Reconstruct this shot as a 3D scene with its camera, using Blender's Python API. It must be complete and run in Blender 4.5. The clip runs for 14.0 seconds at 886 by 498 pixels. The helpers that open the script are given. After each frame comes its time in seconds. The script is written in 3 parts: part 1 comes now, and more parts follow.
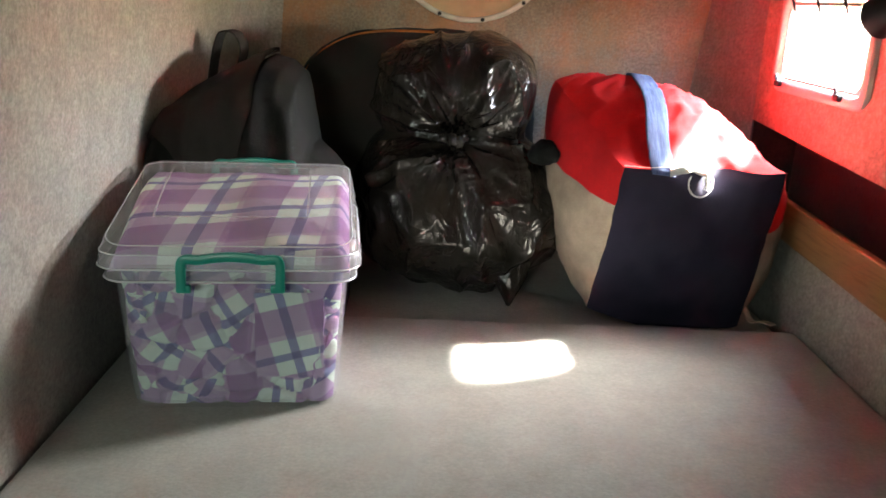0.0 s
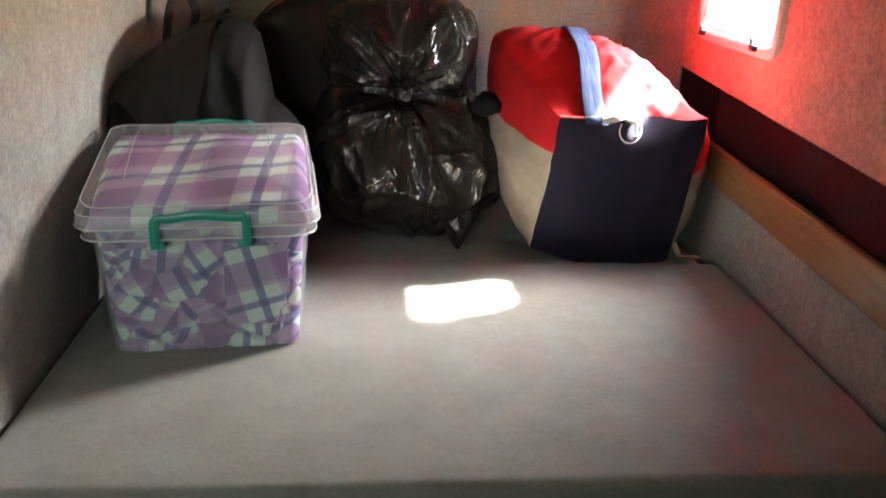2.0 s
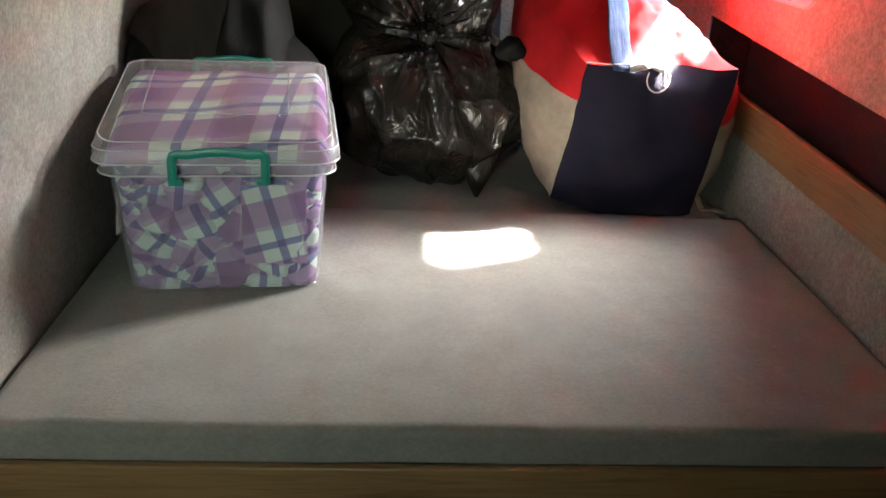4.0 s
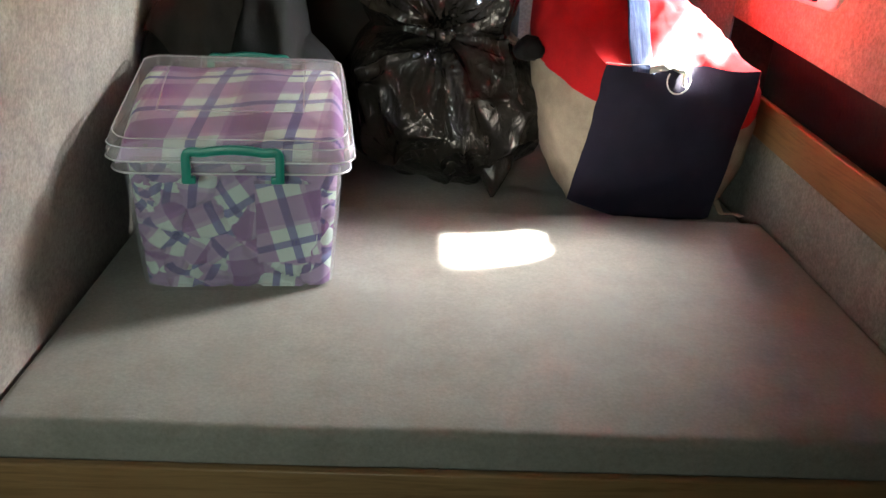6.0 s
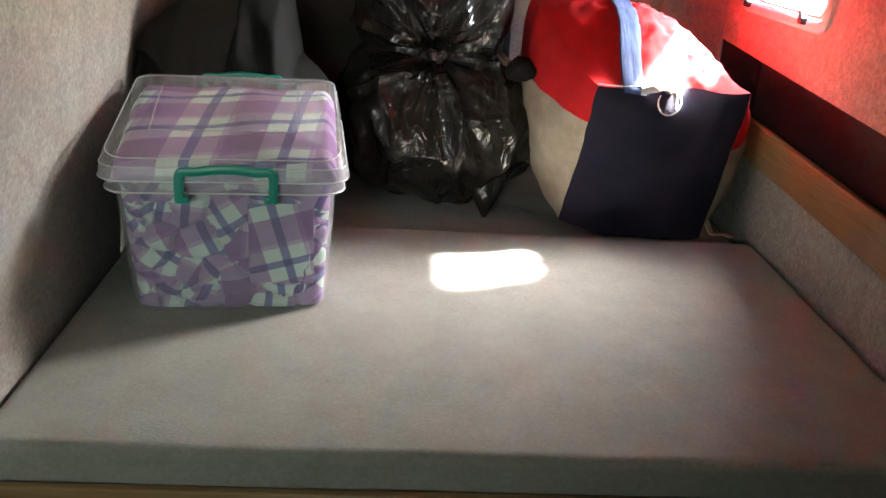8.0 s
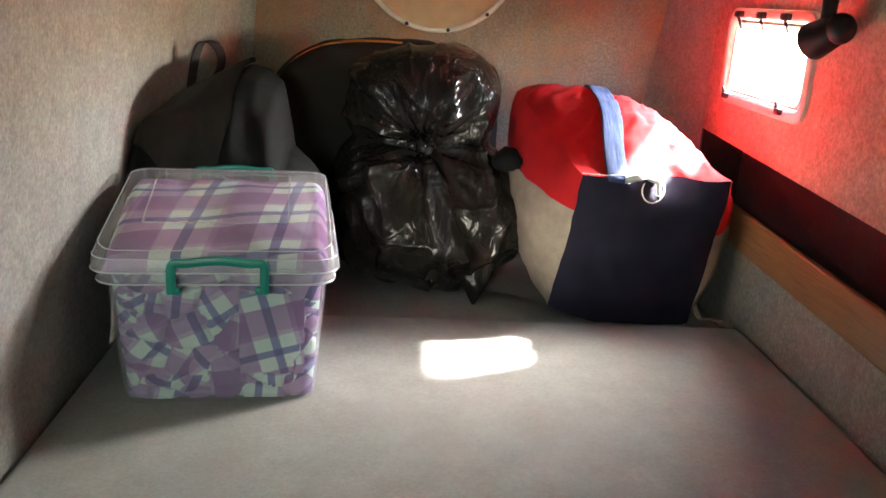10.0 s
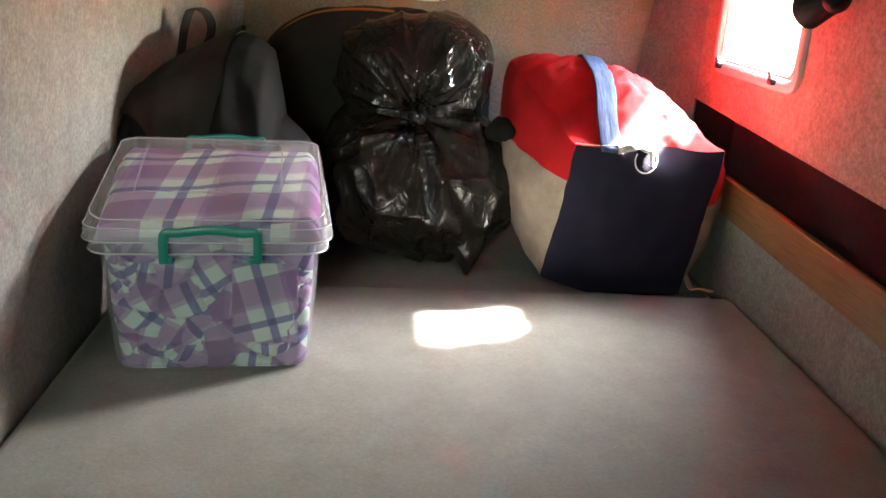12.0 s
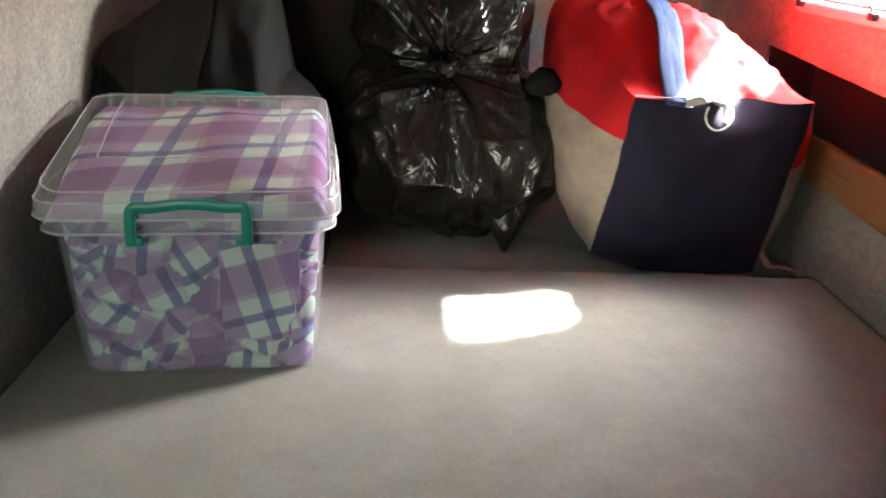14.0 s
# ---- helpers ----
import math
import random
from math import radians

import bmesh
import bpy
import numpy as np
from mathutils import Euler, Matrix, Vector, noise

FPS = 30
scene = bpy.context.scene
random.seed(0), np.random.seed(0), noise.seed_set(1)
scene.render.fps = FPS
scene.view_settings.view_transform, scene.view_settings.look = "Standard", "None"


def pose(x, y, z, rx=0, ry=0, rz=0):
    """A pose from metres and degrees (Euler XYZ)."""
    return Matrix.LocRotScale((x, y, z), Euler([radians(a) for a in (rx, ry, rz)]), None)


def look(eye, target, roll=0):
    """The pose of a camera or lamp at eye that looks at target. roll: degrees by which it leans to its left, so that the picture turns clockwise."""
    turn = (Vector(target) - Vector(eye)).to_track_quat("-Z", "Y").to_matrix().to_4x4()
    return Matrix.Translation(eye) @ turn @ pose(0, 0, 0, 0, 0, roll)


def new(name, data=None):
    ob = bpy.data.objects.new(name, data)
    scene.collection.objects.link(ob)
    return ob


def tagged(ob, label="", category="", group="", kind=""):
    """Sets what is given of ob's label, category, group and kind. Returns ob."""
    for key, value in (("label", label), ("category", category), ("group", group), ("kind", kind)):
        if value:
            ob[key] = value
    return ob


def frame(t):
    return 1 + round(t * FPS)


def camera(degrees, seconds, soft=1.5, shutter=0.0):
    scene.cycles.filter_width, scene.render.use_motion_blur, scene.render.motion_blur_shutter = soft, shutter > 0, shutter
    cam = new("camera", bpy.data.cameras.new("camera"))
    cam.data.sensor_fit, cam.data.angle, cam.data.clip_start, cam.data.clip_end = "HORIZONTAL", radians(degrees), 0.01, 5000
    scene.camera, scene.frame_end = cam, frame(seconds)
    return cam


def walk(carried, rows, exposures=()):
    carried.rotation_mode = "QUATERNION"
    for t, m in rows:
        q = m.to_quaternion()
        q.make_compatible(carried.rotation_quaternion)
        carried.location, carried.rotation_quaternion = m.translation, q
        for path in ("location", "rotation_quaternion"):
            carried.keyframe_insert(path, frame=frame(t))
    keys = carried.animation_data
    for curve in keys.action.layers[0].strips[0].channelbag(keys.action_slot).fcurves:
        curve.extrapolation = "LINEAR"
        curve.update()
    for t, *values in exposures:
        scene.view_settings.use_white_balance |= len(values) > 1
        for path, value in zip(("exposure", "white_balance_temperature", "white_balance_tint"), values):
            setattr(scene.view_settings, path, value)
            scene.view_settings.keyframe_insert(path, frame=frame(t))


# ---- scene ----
cam = camera(55.4, 14.0, shutter=0.5)
PATH = [
    (0, (0.06, 0.063, 0.69), (0.096, 1.98, 0.12), 2.5),
    (0.5, (0.053, 0.019, 0.715), (0.151, 1.937, 0.157), 3.2),
    (1, (0.055, -0.013, 0.731), (0.176, 1.91, 0.195), 2.4),
    (1.5, (0.05, -0.041, 0.742), (0.165, 1.862, 0.138), 1.5),
    (2, (0.054, -0.062, 0.748), (0.208, 1.805, 0.048), 1.7),
    (2.5, (0.042, -0.067, 0.736), (0.161, 1.773, -0.038), 2.9),
    (5, (0.046, -0.028, 0.719), (0.171, 1.796, -0.089), 3.0),
    (5.5, (0.039, -0.025, 0.716), (0.146, 1.798, -0.098), 3.3),
    (6, (0.041, -0.025, 0.722), (0.134, 1.802, -0.087), 3.4),
    (6.5, (0.039, -0.024, 0.721), (0.139, 1.809, -0.072), 3.1),
    (7, (0.039, -0.025, 0.724), (0.141, 1.817, -0.048), 3.2),
    (7.5, (0.032, -0.024, 0.719), (0.152, 1.821, -0.045), 3.7),
    (8, (0.032, -0.022, 0.723), (0.151, 1.821, -0.043), 3.8),
    (8.5, (0.038, -0.026, 0.725), (0.153, 1.837, 0.007), 2.9),
    (11, (0.029, -0.036, 0.736), (0.174, 1.882, 0.188), 3.6),
    (11.5, (0.029, -0.035, 0.729), (0.184, 1.866, 0.127), 3.3),
    (12, (0.026, -0.034, 0.727), (0.186, 1.856, 0.092), 3.6),
    (12.5, (0.03, -0.035, 0.726), (0.179, 1.854, 0.088), 3.7),
    (13, (0.029, -0.033, 0.721), (0.165, 1.85, 0.061), 3.5),
    (13.5, (0.024, 0.032, 0.69), (0.185, 1.888, -0.037), 4.2),
    (14, (0.052, 0.238, 0.645), (0.129, 2.107, -0.062), 2.3),
]
walk(cam, [(t, look(eye, target, roll)) for t, eye, target, roll in PATH])

# ---- light ----
SUN_WAY = Vector((-1.0, -0.358, -0.90)).normalized()
world = bpy.data.worlds.new("sky")
scene.world = world
world.use_nodes = True
wn = world.node_tree
sky = wn.nodes.new("ShaderNodeTexSky")
sky.sky_type = "NISHITA"
sky.sun_disc = False
sky.sun_elevation = math.asin(-SUN_WAY.z)
sky.sun_rotation = math.atan2(-SUN_WAY.x, -SUN_WAY.y)
wn.links.new(sky.outputs[0], wn.nodes["Background"].inputs[0])
wn.nodes["Background"].inputs[1].default_value = 0.12
sun_data = bpy.data.lights.new("sun", "SUN")
sun_data.energy, sun_data.angle, sun_data.color = 5.0, radians(3.5), (1.0, 0.94, 0.86)
sun = new("sun", sun_data)
sun.matrix_world = look((4, 3, 4), Vector((4, 3, 4)) + SUN_WAY)

port_data = bpy.data.lights.new("portlight_sky", "AREA")
port_data.shape, port_data.size, port_data.size_y, port_data.spread = "RECTANGLE", 0.21, 0.15, radians(80)
port_data.energy, port_data.color = 0.104, (1.0, 0.96, 0.90)
port_lamp = new("portlight_sky", port_data)
port_lamp.matrix_world = look((0.957, 1.975, 0.632), (0.10, 1.60, 0.05))

# Added fill from behind the camera, for an unseen cabin opening.
fill_data = bpy.data.lights.new("cabin_fill", "AREA")
fill_data.shape, fill_data.size, fill_data.size_y, fill_data.spread = "RECTANGLE", 0.55, 0.70, radians(56)
fill_data.energy, fill_data.color = 0.042, (0.88, 1.0, 0.88)
fill_lamp = new("cabin_fill", fill_data)
fill_lamp.matrix_world = look((-0.50, -1.49, 0.80), (-0.25, 1.36, 0.10))
scene.view_settings.exposure = 6.05


# ---- materials ----
def material(name, base, rough=0.8, metal=0.0):
    m = bpy.data.materials.new(name)
    m.use_nodes = True
    b = m.node_tree.nodes["Principled BSDF"]
    b.inputs["Base Color"].default_value = (*base, 1)
    b.inputs["Roughness"].default_value = rough
    b.inputs["Metallic"].default_value = metal
    return m, m.node_tree, b


def node(tree, kind, **values):
    n = tree.nodes.new(kind)
    for k, v in values.items():
        n.inputs[k].default_value = v
    return n


def ramp(tree, source, stops, constant=False):
    r = tree.nodes.new("ShaderNodeValToRGB")
    if constant:
        r.color_ramp.interpolation = "CONSTANT"
    while len(r.color_ramp.elements) < len(stops):
        r.color_ramp.elements.new(0.5)
    for e, (p, c) in zip(r.color_ramp.elements, stops):
        e.position, e.color = p, (*c, 1)
    tree.links.new(source, r.inputs[0])
    return r.outputs[0]


def place(tree, stretch=(1, 1, 1)):
    c = tree.nodes.new("ShaderNodeTexCoord")
    m = node(tree, "ShaderNodeMapping", Scale=stretch)
    tree.links.new(c.outputs["Object"], m.inputs[0])
    return m.outputs[0]


def noise_at(tree, where, scale, detail=4.0, rough=0.55, warp=0.0):
    n = node(tree, "ShaderNodeTexNoise", Scale=scale, Detail=detail, Roughness=rough, Distortion=warp)
    tree.links.new(where, n.inputs["Vector"])
    return n.outputs[0]


def bump(tree, b, height, strength, distance=0.002):
    n = node(tree, "ShaderNodeBump", Strength=strength, Distance=distance)
    tree.links.new(height, n.inputs["Height"])
    tree.links.new(n.outputs[0], b.inputs["Normal"])


def mix(tree, a, c, factor=0.5, mode="MIX"):
    n = tree.nodes.new("ShaderNodeMix")
    n.data_type, n.blend_type = "RGBA", mode
    for value, slot in ((a, n.inputs[6]), (c, n.inputs[7]), (factor, n.inputs[0])):
        if isinstance(value, bpy.types.NodeSocket):
            tree.links.new(value, slot)
        elif isinstance(value, tuple):
            slot.default_value = (*value, 1)
        else:
            slot.default_value = value
    return n.outputs[2]


def felt(name, dark, light, fleck=170.0, blotch=9.0, relief=0.5, warm_tone=None, tufts=0.84):
    """Needle-punched liner or upholstery: fine flecks over soft blotches."""
    m, t, b = material(name, light, 0.95)
    w = place(t)
    fine = ramp(t, noise_at(t, w, fleck, 3, 0.7), [(0.3, dark), (0.7, light)])
    worn = ramp(t, noise_at(t, w, blotch, 5, 0.6), [(0.3, (0.80, 0.80, 0.79)), (0.7, (1, 1, 1))])
    tuft = ramp(t, noise_at(t, w, 60, 4, 0.65), [(0.32, (tufts, tufts, tufts * 0.98)), (0.68, (1.9 - tufts,) * 3)])
    fine = mix(t, fine, tuft, 1.0, "MULTIPLY")
    # A second tone mixed in as random blotches, stretched upright.
    if warm_tone:
        warm_mask = ramp(t, noise_at(t, place(t, (1, 1, 0.7)), 5, 8, 0.75), [(0.44, (0, 0, 0)), (0.64, (0.85, 0.85, 0.85))])
        fine = mix(t, fine, warm_tone, warm_mask)
    t.links.new(mix(t, fine, worn, 1.0, "MULTIPLY"), b.inputs["Base Color"])
    bump(t, b, noise_at(t, w, fleck * 1.4, 2, 0.6), relief, 0.0015)
    b.inputs["Sheen Weight"].default_value = 0.15
    return m


def timber(name, dark, light, along):
    m, t, b = material(name, light, 0.38)
    s = [26, 26, 26]
    s[along] = 1.6
    w = place(t, tuple(s))
    grain = ramp(t, noise_at(t, w, 2.2, 7, 0.65, 0.8), [(0.3, dark), (0.5, light), (0.72, dark)])
    fade = ramp(t, noise_at(t, place(t), 6, 3), [(0.3, (0.85, 0.82, 0.8)), (0.7, (1, 1, 1))])
    t.links.new(mix(t, grain, fade, 1.0, "MULTIPLY"), b.inputs["Base Color"])
    bump(t, b, noise_at(t, w, 5, 5), 0.15, 0.0008)
    return m


def cloth(name, base, weave=420.0, wear=0.8, rough=0.9):
    m, t, b = material(name, base, rough)
    w = place(t)
    dark = tuple(c * wear for c in base)
    col = ramp(t, noise_at(t, w, 14, 5, 0.6), [(0.3, dark), (0.7, base)])
    thread = ramp(t, noise_at(t, w, weave, 2), [(0.3, (0.86, 0.86, 0.86)), (0.7, (1, 1, 1))])
    t.links.new(mix(t, col, thread, 1.0, "MULTIPLY"), b.inputs["Base Color"])
    crease = mix(t, noise_at(t, w, 22, 4, 0.6, 0.6), noise_at(t, w, weave, 2), 0.3)
    bump(t, b, crease, 0.35, 0.004)
    return m


def webbing(name, dark, light):
    """Worn woven strap: pale threads rubbed along its length."""
    m, t, b = material(name, light, 0.85)
    w = place(t, (1.0, 0.07, 0.07))
    streak = ramp(t, noise_at(t, w, 150, 4, 0.7), [(0.35, dark), (0.68, light)])
    worn = ramp(t, noise_at(t, place(t), 16, 4), [(0.3, (0.6, 0.6, 0.62)), (0.7, (1, 1, 1))])
    t.links.new(mix(t, streak, worn, 1.0, "MULTIPLY"), b.inputs["Base Color"])
    bump(t, b, noise_at(t, w, 90, 4), 0.6, 0.003)
    return m


def plastic(name, base, rough=0.35):
    m, t, b = material(name, base, rough)
    w = place(t)
    t.links.new(ramp(t, noise_at(t, w, 30, 5), [(0.3, tuple(c * 0.85 for c in base)), (0.7, base)]), b.inputs["Base Color"])
    t.links.new(ramp(t, noise_at(t, w, 60, 4), [(0.3, (rough * 0.8,) * 3), (0.7, (rough * 1.3,) * 3)]), b.inputs["Roughness"])
    return m


FELT_BERTH = felt("grey_berth_upholstery", (0.275, 0.277, 0.255), (0.355, 0.352, 0.322), 150, 11, 0.3, None, 0.92)
FELT_LINER = felt("grey_hull_liner_carpet", (0.27, 0.26, 0.23), (0.46, 0.44, 0.40), 130, 16, 0.7)
FELT_AFT = felt("brown_end_wall_carpet", (0.22, 0.18, 0.13), (0.40, 0.33, 0.245), 130, 16, 0.7, (0.42, 0.20, 0.09))
# Pink in this liner is the red bag's bounce light, put into the colour.
FELT_HULL_BOUNCE = felt("red_bounce_hull_carpet", (0.37, 0.25, 0.19), (0.58, 0.42, 0.33), 120, 16, 0.8)
# Near-black brown stands for the shade inside the shelf recess.
FELT_RECESS_SHADE = felt("recess_shade_lining", (0.012, 0.010, 0.009), (0.03, 0.025, 0.02), 90, 8, 0.4)
OAK_RAIL = timber("varnished_oak_rail", (0.22, 0.11, 0.042), (0.35, 0.19, 0.08), 1)
OAK_FRONT = timber("varnished_oak_berth_front", (0.20, 0.12, 0.05), (0.33, 0.21, 0.095), 0)
TAN_BOARD = plastic("tan_painted_board", (0.60, 0.43, 0.25), 0.6)
CREAM_PLASTIC = plastic("cream_moulded_plastic", (0.75, 0.71, 0.62), 0.35)
BLACK_PLASTIC = plastic("matt_black_plastic", (0.012, 0.012, 0.013), 0.5)
GREEN_PLASTIC = plastic("teal_green_plastic", (0.005, 0.30, 0.225), 0.35)
STEEL = material("dull_steel", (0.35, 0.34, 0.33), 0.35, 1.0)[0]
RED_CLOTH = cloth("red_canvas", (0.76, 0.008, 0.014), 380, 0.75)
NAVY_CLOTH = cloth("navy_canvas", (0.017, 0.014, 0.038), 380, 0.8)
CREAM_CLOTH = cloth("cream_canvas", (0.56, 0.46, 0.36), 380, 0.62)
DENIM = webbing("faded_blue_webbing", (0.02, 0.045, 0.13), (0.085, 0.14, 0.29))
WHITE_CORD = cloth("white_cotton_cord", (0.8, 0.78, 0.74), 500, 0.9)
ORANGE_PIPING = cloth("orange_piping", (0.55, 0.17, 0.03), 500, 0.8)
CHARCOAL = cloth("charcoal_coated_cloth", (0.0105, 0.0105, 0.0095), 260, 0.7, 0.85)
CHARCOAL.node_tree.nodes["Principled BSDF"].inputs["Specular IOR Level"].default_value = 0.25
BLACK_WOOL = cloth("black_wool", (0.003, 0.003, 0.003), 300, 0.7, 0.95)
BLACK_CLOTH = cloth("black_brown_bag_cloth", (0.024, 0.019, 0.015), 260, 0.7, 0.8)


def film_black():
    """Thin glossy film: crisp small creases between slack, smooth stretches."""
    m, t, b = material("black_plastic_film", (0.024, 0.021, 0.018), 0.2)
    w = place(t)
    creases = []
    for scale, stretch in ((7.0, (1.0, 1.0, 0.45)), (19.0, (1.0, 1.0, 0.6))):
        n = noise_at(t, place(t, stretch), scale, 3, 0.5, 1.2)
        creases.append(ramp(t, n, [(0.36, (0, 0, 0)), (0.49, (0.85,) * 3), (0.515, (1,) * 3), (0.56, (0.55,) * 3), (0.72, (0.2,) * 3)]))
    bump(t, b, mix(t, creases[0], creases[1], 0.35), 0.50, 0.008)
    t.links.new(ramp(t, noise_at(t, w, 12, 4), [(0.3, (0.11,) * 3), (0.7, (0.23,) * 3)]), b.inputs["Roughness"])
    b.inputs["Specular IOR Level"].default_value = 0.5
    return m


def clear_plastic(name, body, tint, rough):
    """Milky polypropylene: part of the light goes straight through, the rest meets a glossy white skin."""
    m, t, b = material(name, tint, rough)
    clear = node(t, "ShaderNodeBsdfTransparent", Color=(0.97, 0.97, 0.98, 1))
    blend = t.nodes.new("ShaderNodeMixShader")
    scuffs = ramp(t, noise_at(t, place(t), 18, 5, 0.6), [(0.3, (body * 0.85,) * 3), (0.75, (body * 1.2,) * 3)])
    t.links.new(scuffs, blend.inputs[0])
    t.links.new(clear.outputs[0], blend.inputs[1])
    t.links.new(b.outputs[0], blend.inputs[2])
    t.links.new(blend.outputs[0], t.nodes["Material Output"].inputs[0])
    return m


def plaid():
    m, t, b = material("purple_white_plaid_cotton", (0.4, 0.25, 0.45), 0.9)
    uv = t.nodes.new("ShaderNodeUVMap")
    uv.uv_map = "weave"
    split = t.nodes.new("ShaderNodeSeparateXYZ")
    t.links.new(uv.outputs[0], split.inputs[0])
    purple, white, navy, lilac = (0.50, 0.29, 0.56), (0.88, 0.97, 0.92), (0.22, 0.22, 0.50), (0.66, 0.48, 0.70)
    bands = []
    for axis, period in ((0, 0.140), (1, 0.126)):
        d = t.nodes.new("ShaderNodeMath")
        d.operation = "DIVIDE"
        d.inputs[1].default_value = period
        t.links.new(split.outputs[axis], d.inputs[0])
        f = t.nodes.new("ShaderNodeMath")
        f.operation = "FRACT"
        t.links.new(d.outputs[0], f.inputs[0])
        bands.append(ramp(t, f.outputs[0], [(0, purple), (0.40, white), (0.62, navy), (0.73, white), (0.93, lilac)], True))
    woven = mix(t, bands[0], bands[1], 1.0, "MULTIPLY")
    w = place(t)
    fine = ramp(t, noise_at(t, w, 350, 2), [(0.3, (0.85, 0.85, 0.85)), (0.7, (1, 1, 1))])
    t.links.new(mix(t, woven, fine, 1.0, "MULTIPLY"), b.inputs["Base Color"])
    bump(t, b, noise_at(t, w, 40, 4), 0.4, 0.004)
    return m


FILM_BLACK = film_black()
BOX_RIM = clear_plastic("milky_rim_plastic", 0.24, (0.84, 0.84, 0.88), 0.25)
# Whiter, more opaque plastic for edge highlights modelled as tubes.
BOX_GLINT = clear_plastic("edge_highlight_plastic", 0.55, (0.9, 0.9, 0.93), 0.2)
BOX_BODY = clear_plastic("clear_box_plastic", 0.12, (0.82, 0.84, 0.90), 0.22)
BOX_LID = clear_plastic("milky_lid_plastic", 0.26, (0.84, 0.82, 0.84), 0.25)
PLAID = plaid()
GLASS = clear_plastic("window_glass", 0.06, (0.9, 0.9, 0.9), 0.05)


# ---- mesh helpers ----
def part(name, bm, mat, parent=None, label="", smooth=True):
    me = bpy.data.meshes.new(name)
    bmesh.ops.recalc_face_normals(bm, faces=bm.faces)
    bm.to_mesh(me)
    bm.free()
    me.materials.append(mat)
    if smooth:
        me.polygons.foreach_set("use_smooth", [True] * len(me.polygons))
        me.set_sharp_from_angle(angle=radians(50))
    ob = new(name, me)
    if parent:
        ob.parent = parent
    if label:
        ob["label"] = label
    return ob


def thing(name, label, category, m=None, group="", kind=""):
    ob = new(name)
    ob.empty_display_size = 0.05
    if m:
        ob.matrix_world = m
    return tagged(ob, label, category, group, kind)


def block(bm, x0, x1, y0, y1, z0, z1, edge=0.0, seg=2):
    made = bmesh.ops.create_cube(bm, size=1)["verts"]
    for v in made:
        v.co = ((x0 + x1) / 2 + v.co.x * (x1 - x0), (y0 + y1) / 2 + v.co.y * (y1 - y0), (z0 + z1) / 2 + v.co.z * (z1 - z0))
    if edge:
        es = list({e for v in made for e in v.link_edges})
        bmesh.ops.bevel(bm, geom=es, offset=edge, segments=seg, profile=0.5, affect="EDGES")
    return bm


def box_mesh(*a, **k):
    return block(bmesh.new(), *a, **k)


def round_ring(cx, cy, hx, hy, r, z, n=6):
    out = []
    for sx, sy, a0 in ((1, 1, 0), (-1, 1, 90), (-1, -1, 180), (1, -1, 270)):
        for i in range(n + 1):
            a = radians(a0 + 90 * i / n)
            out.append((cx + sx * (hx - r) + r * math.cos(a), cy + sy * (hy - r) + r * math.sin(a), z))
    return out


def loft(bm, rings, cap0=True, cap1=True, closed=True):
    rows = [[bm.verts.new(p) for p in ring] for ring in rings]
    n = len(rows[0])
    for a, b in zip(rows, rows[1:]):
        for i in range(n if closed else n - 1):
            j = (i + 1) % n
            bm.faces.new((a[i], a[j], b[j], b[i]))
    if cap0:
        bm.faces.new(rows[0][::-1])
    if cap1:
        bm.faces.new(rows[-1])
    return bm


def sheet(bm, fn, nu, nv):
    rows = [[bm.verts.new(fn(i / nu, j / nv)) for i in range(nu + 1)] for j in range(nv + 1)]
    for a, b in zip(rows, rows[1:]):
        for i in range(nu):
            bm.faces.new((a[i], a[i + 1], b[i + 1], b[i]))
    return bm


def spline(points, steps=8):
    pts = [Vector(p) for p in points]
    out = []
    for i in range(len(pts) - 1):
        p0, p1, p2, p3 = pts[max(i - 1, 0)], pts[i], pts[i + 1], pts[min(i + 2, len(pts) - 1)]
        for k in range(steps):
            t = k / steps
            out.append(0.5 * (2 * p1 + (p2 - p0) * t + (2 * p0 - 5 * p1 + 4 * p2 - p3) * t * t + (3 * p1 - p0 - 3 * p2 + p3) * t ** 3))
    return out + [pts[-1]]


def sweep(bm, path, side, half_w, half_t, n=8, power=4.0):
    """A flat or round band along a path; side is the direction of its width."""
    rings = []
    side = Vector(side).normalized()
    for i, p in enumerate(path):
        tan = (path[min(i + 1, len(path) - 1)] - path[max(i - 1, 0)]).normalized()
        nor = tan.cross(side).normalized()
        ring = []
        for k in range(2 * n):
            a = math.pi * k / n
            c, s = math.cos(a), math.sin(a)
            ring.append(p + side * half_w * math.copysign(abs(c) ** (2 / power), c) + nor * half_t * math.copysign(abs(s) ** (2 / power), s))
        rings.append(ring)
    return loft(bm, rings)


def cylinder(bm, a, b, r0, r1=None, n=16):
    r1 = r0 if r1 is None else r1
    a, b = Vector(a), Vector(b)
    q = (b - a).to_track_quat("Z", "Y")
    ring = lambda c, r: [c + q @ Vector((r * math.cos(2 * math.pi * i / n), r * math.sin(2 * math.pi * i / n), 0)) for i in range(n)]
    e = min(r0, r1, (b - a).length / 2) * 0.2
    d = (b - a).normalized()
    return loft(bm, [ring(a, r0 - e), ring(a + d * e, r0), ring(b - d * e, r1), ring(b, r1 - e)])


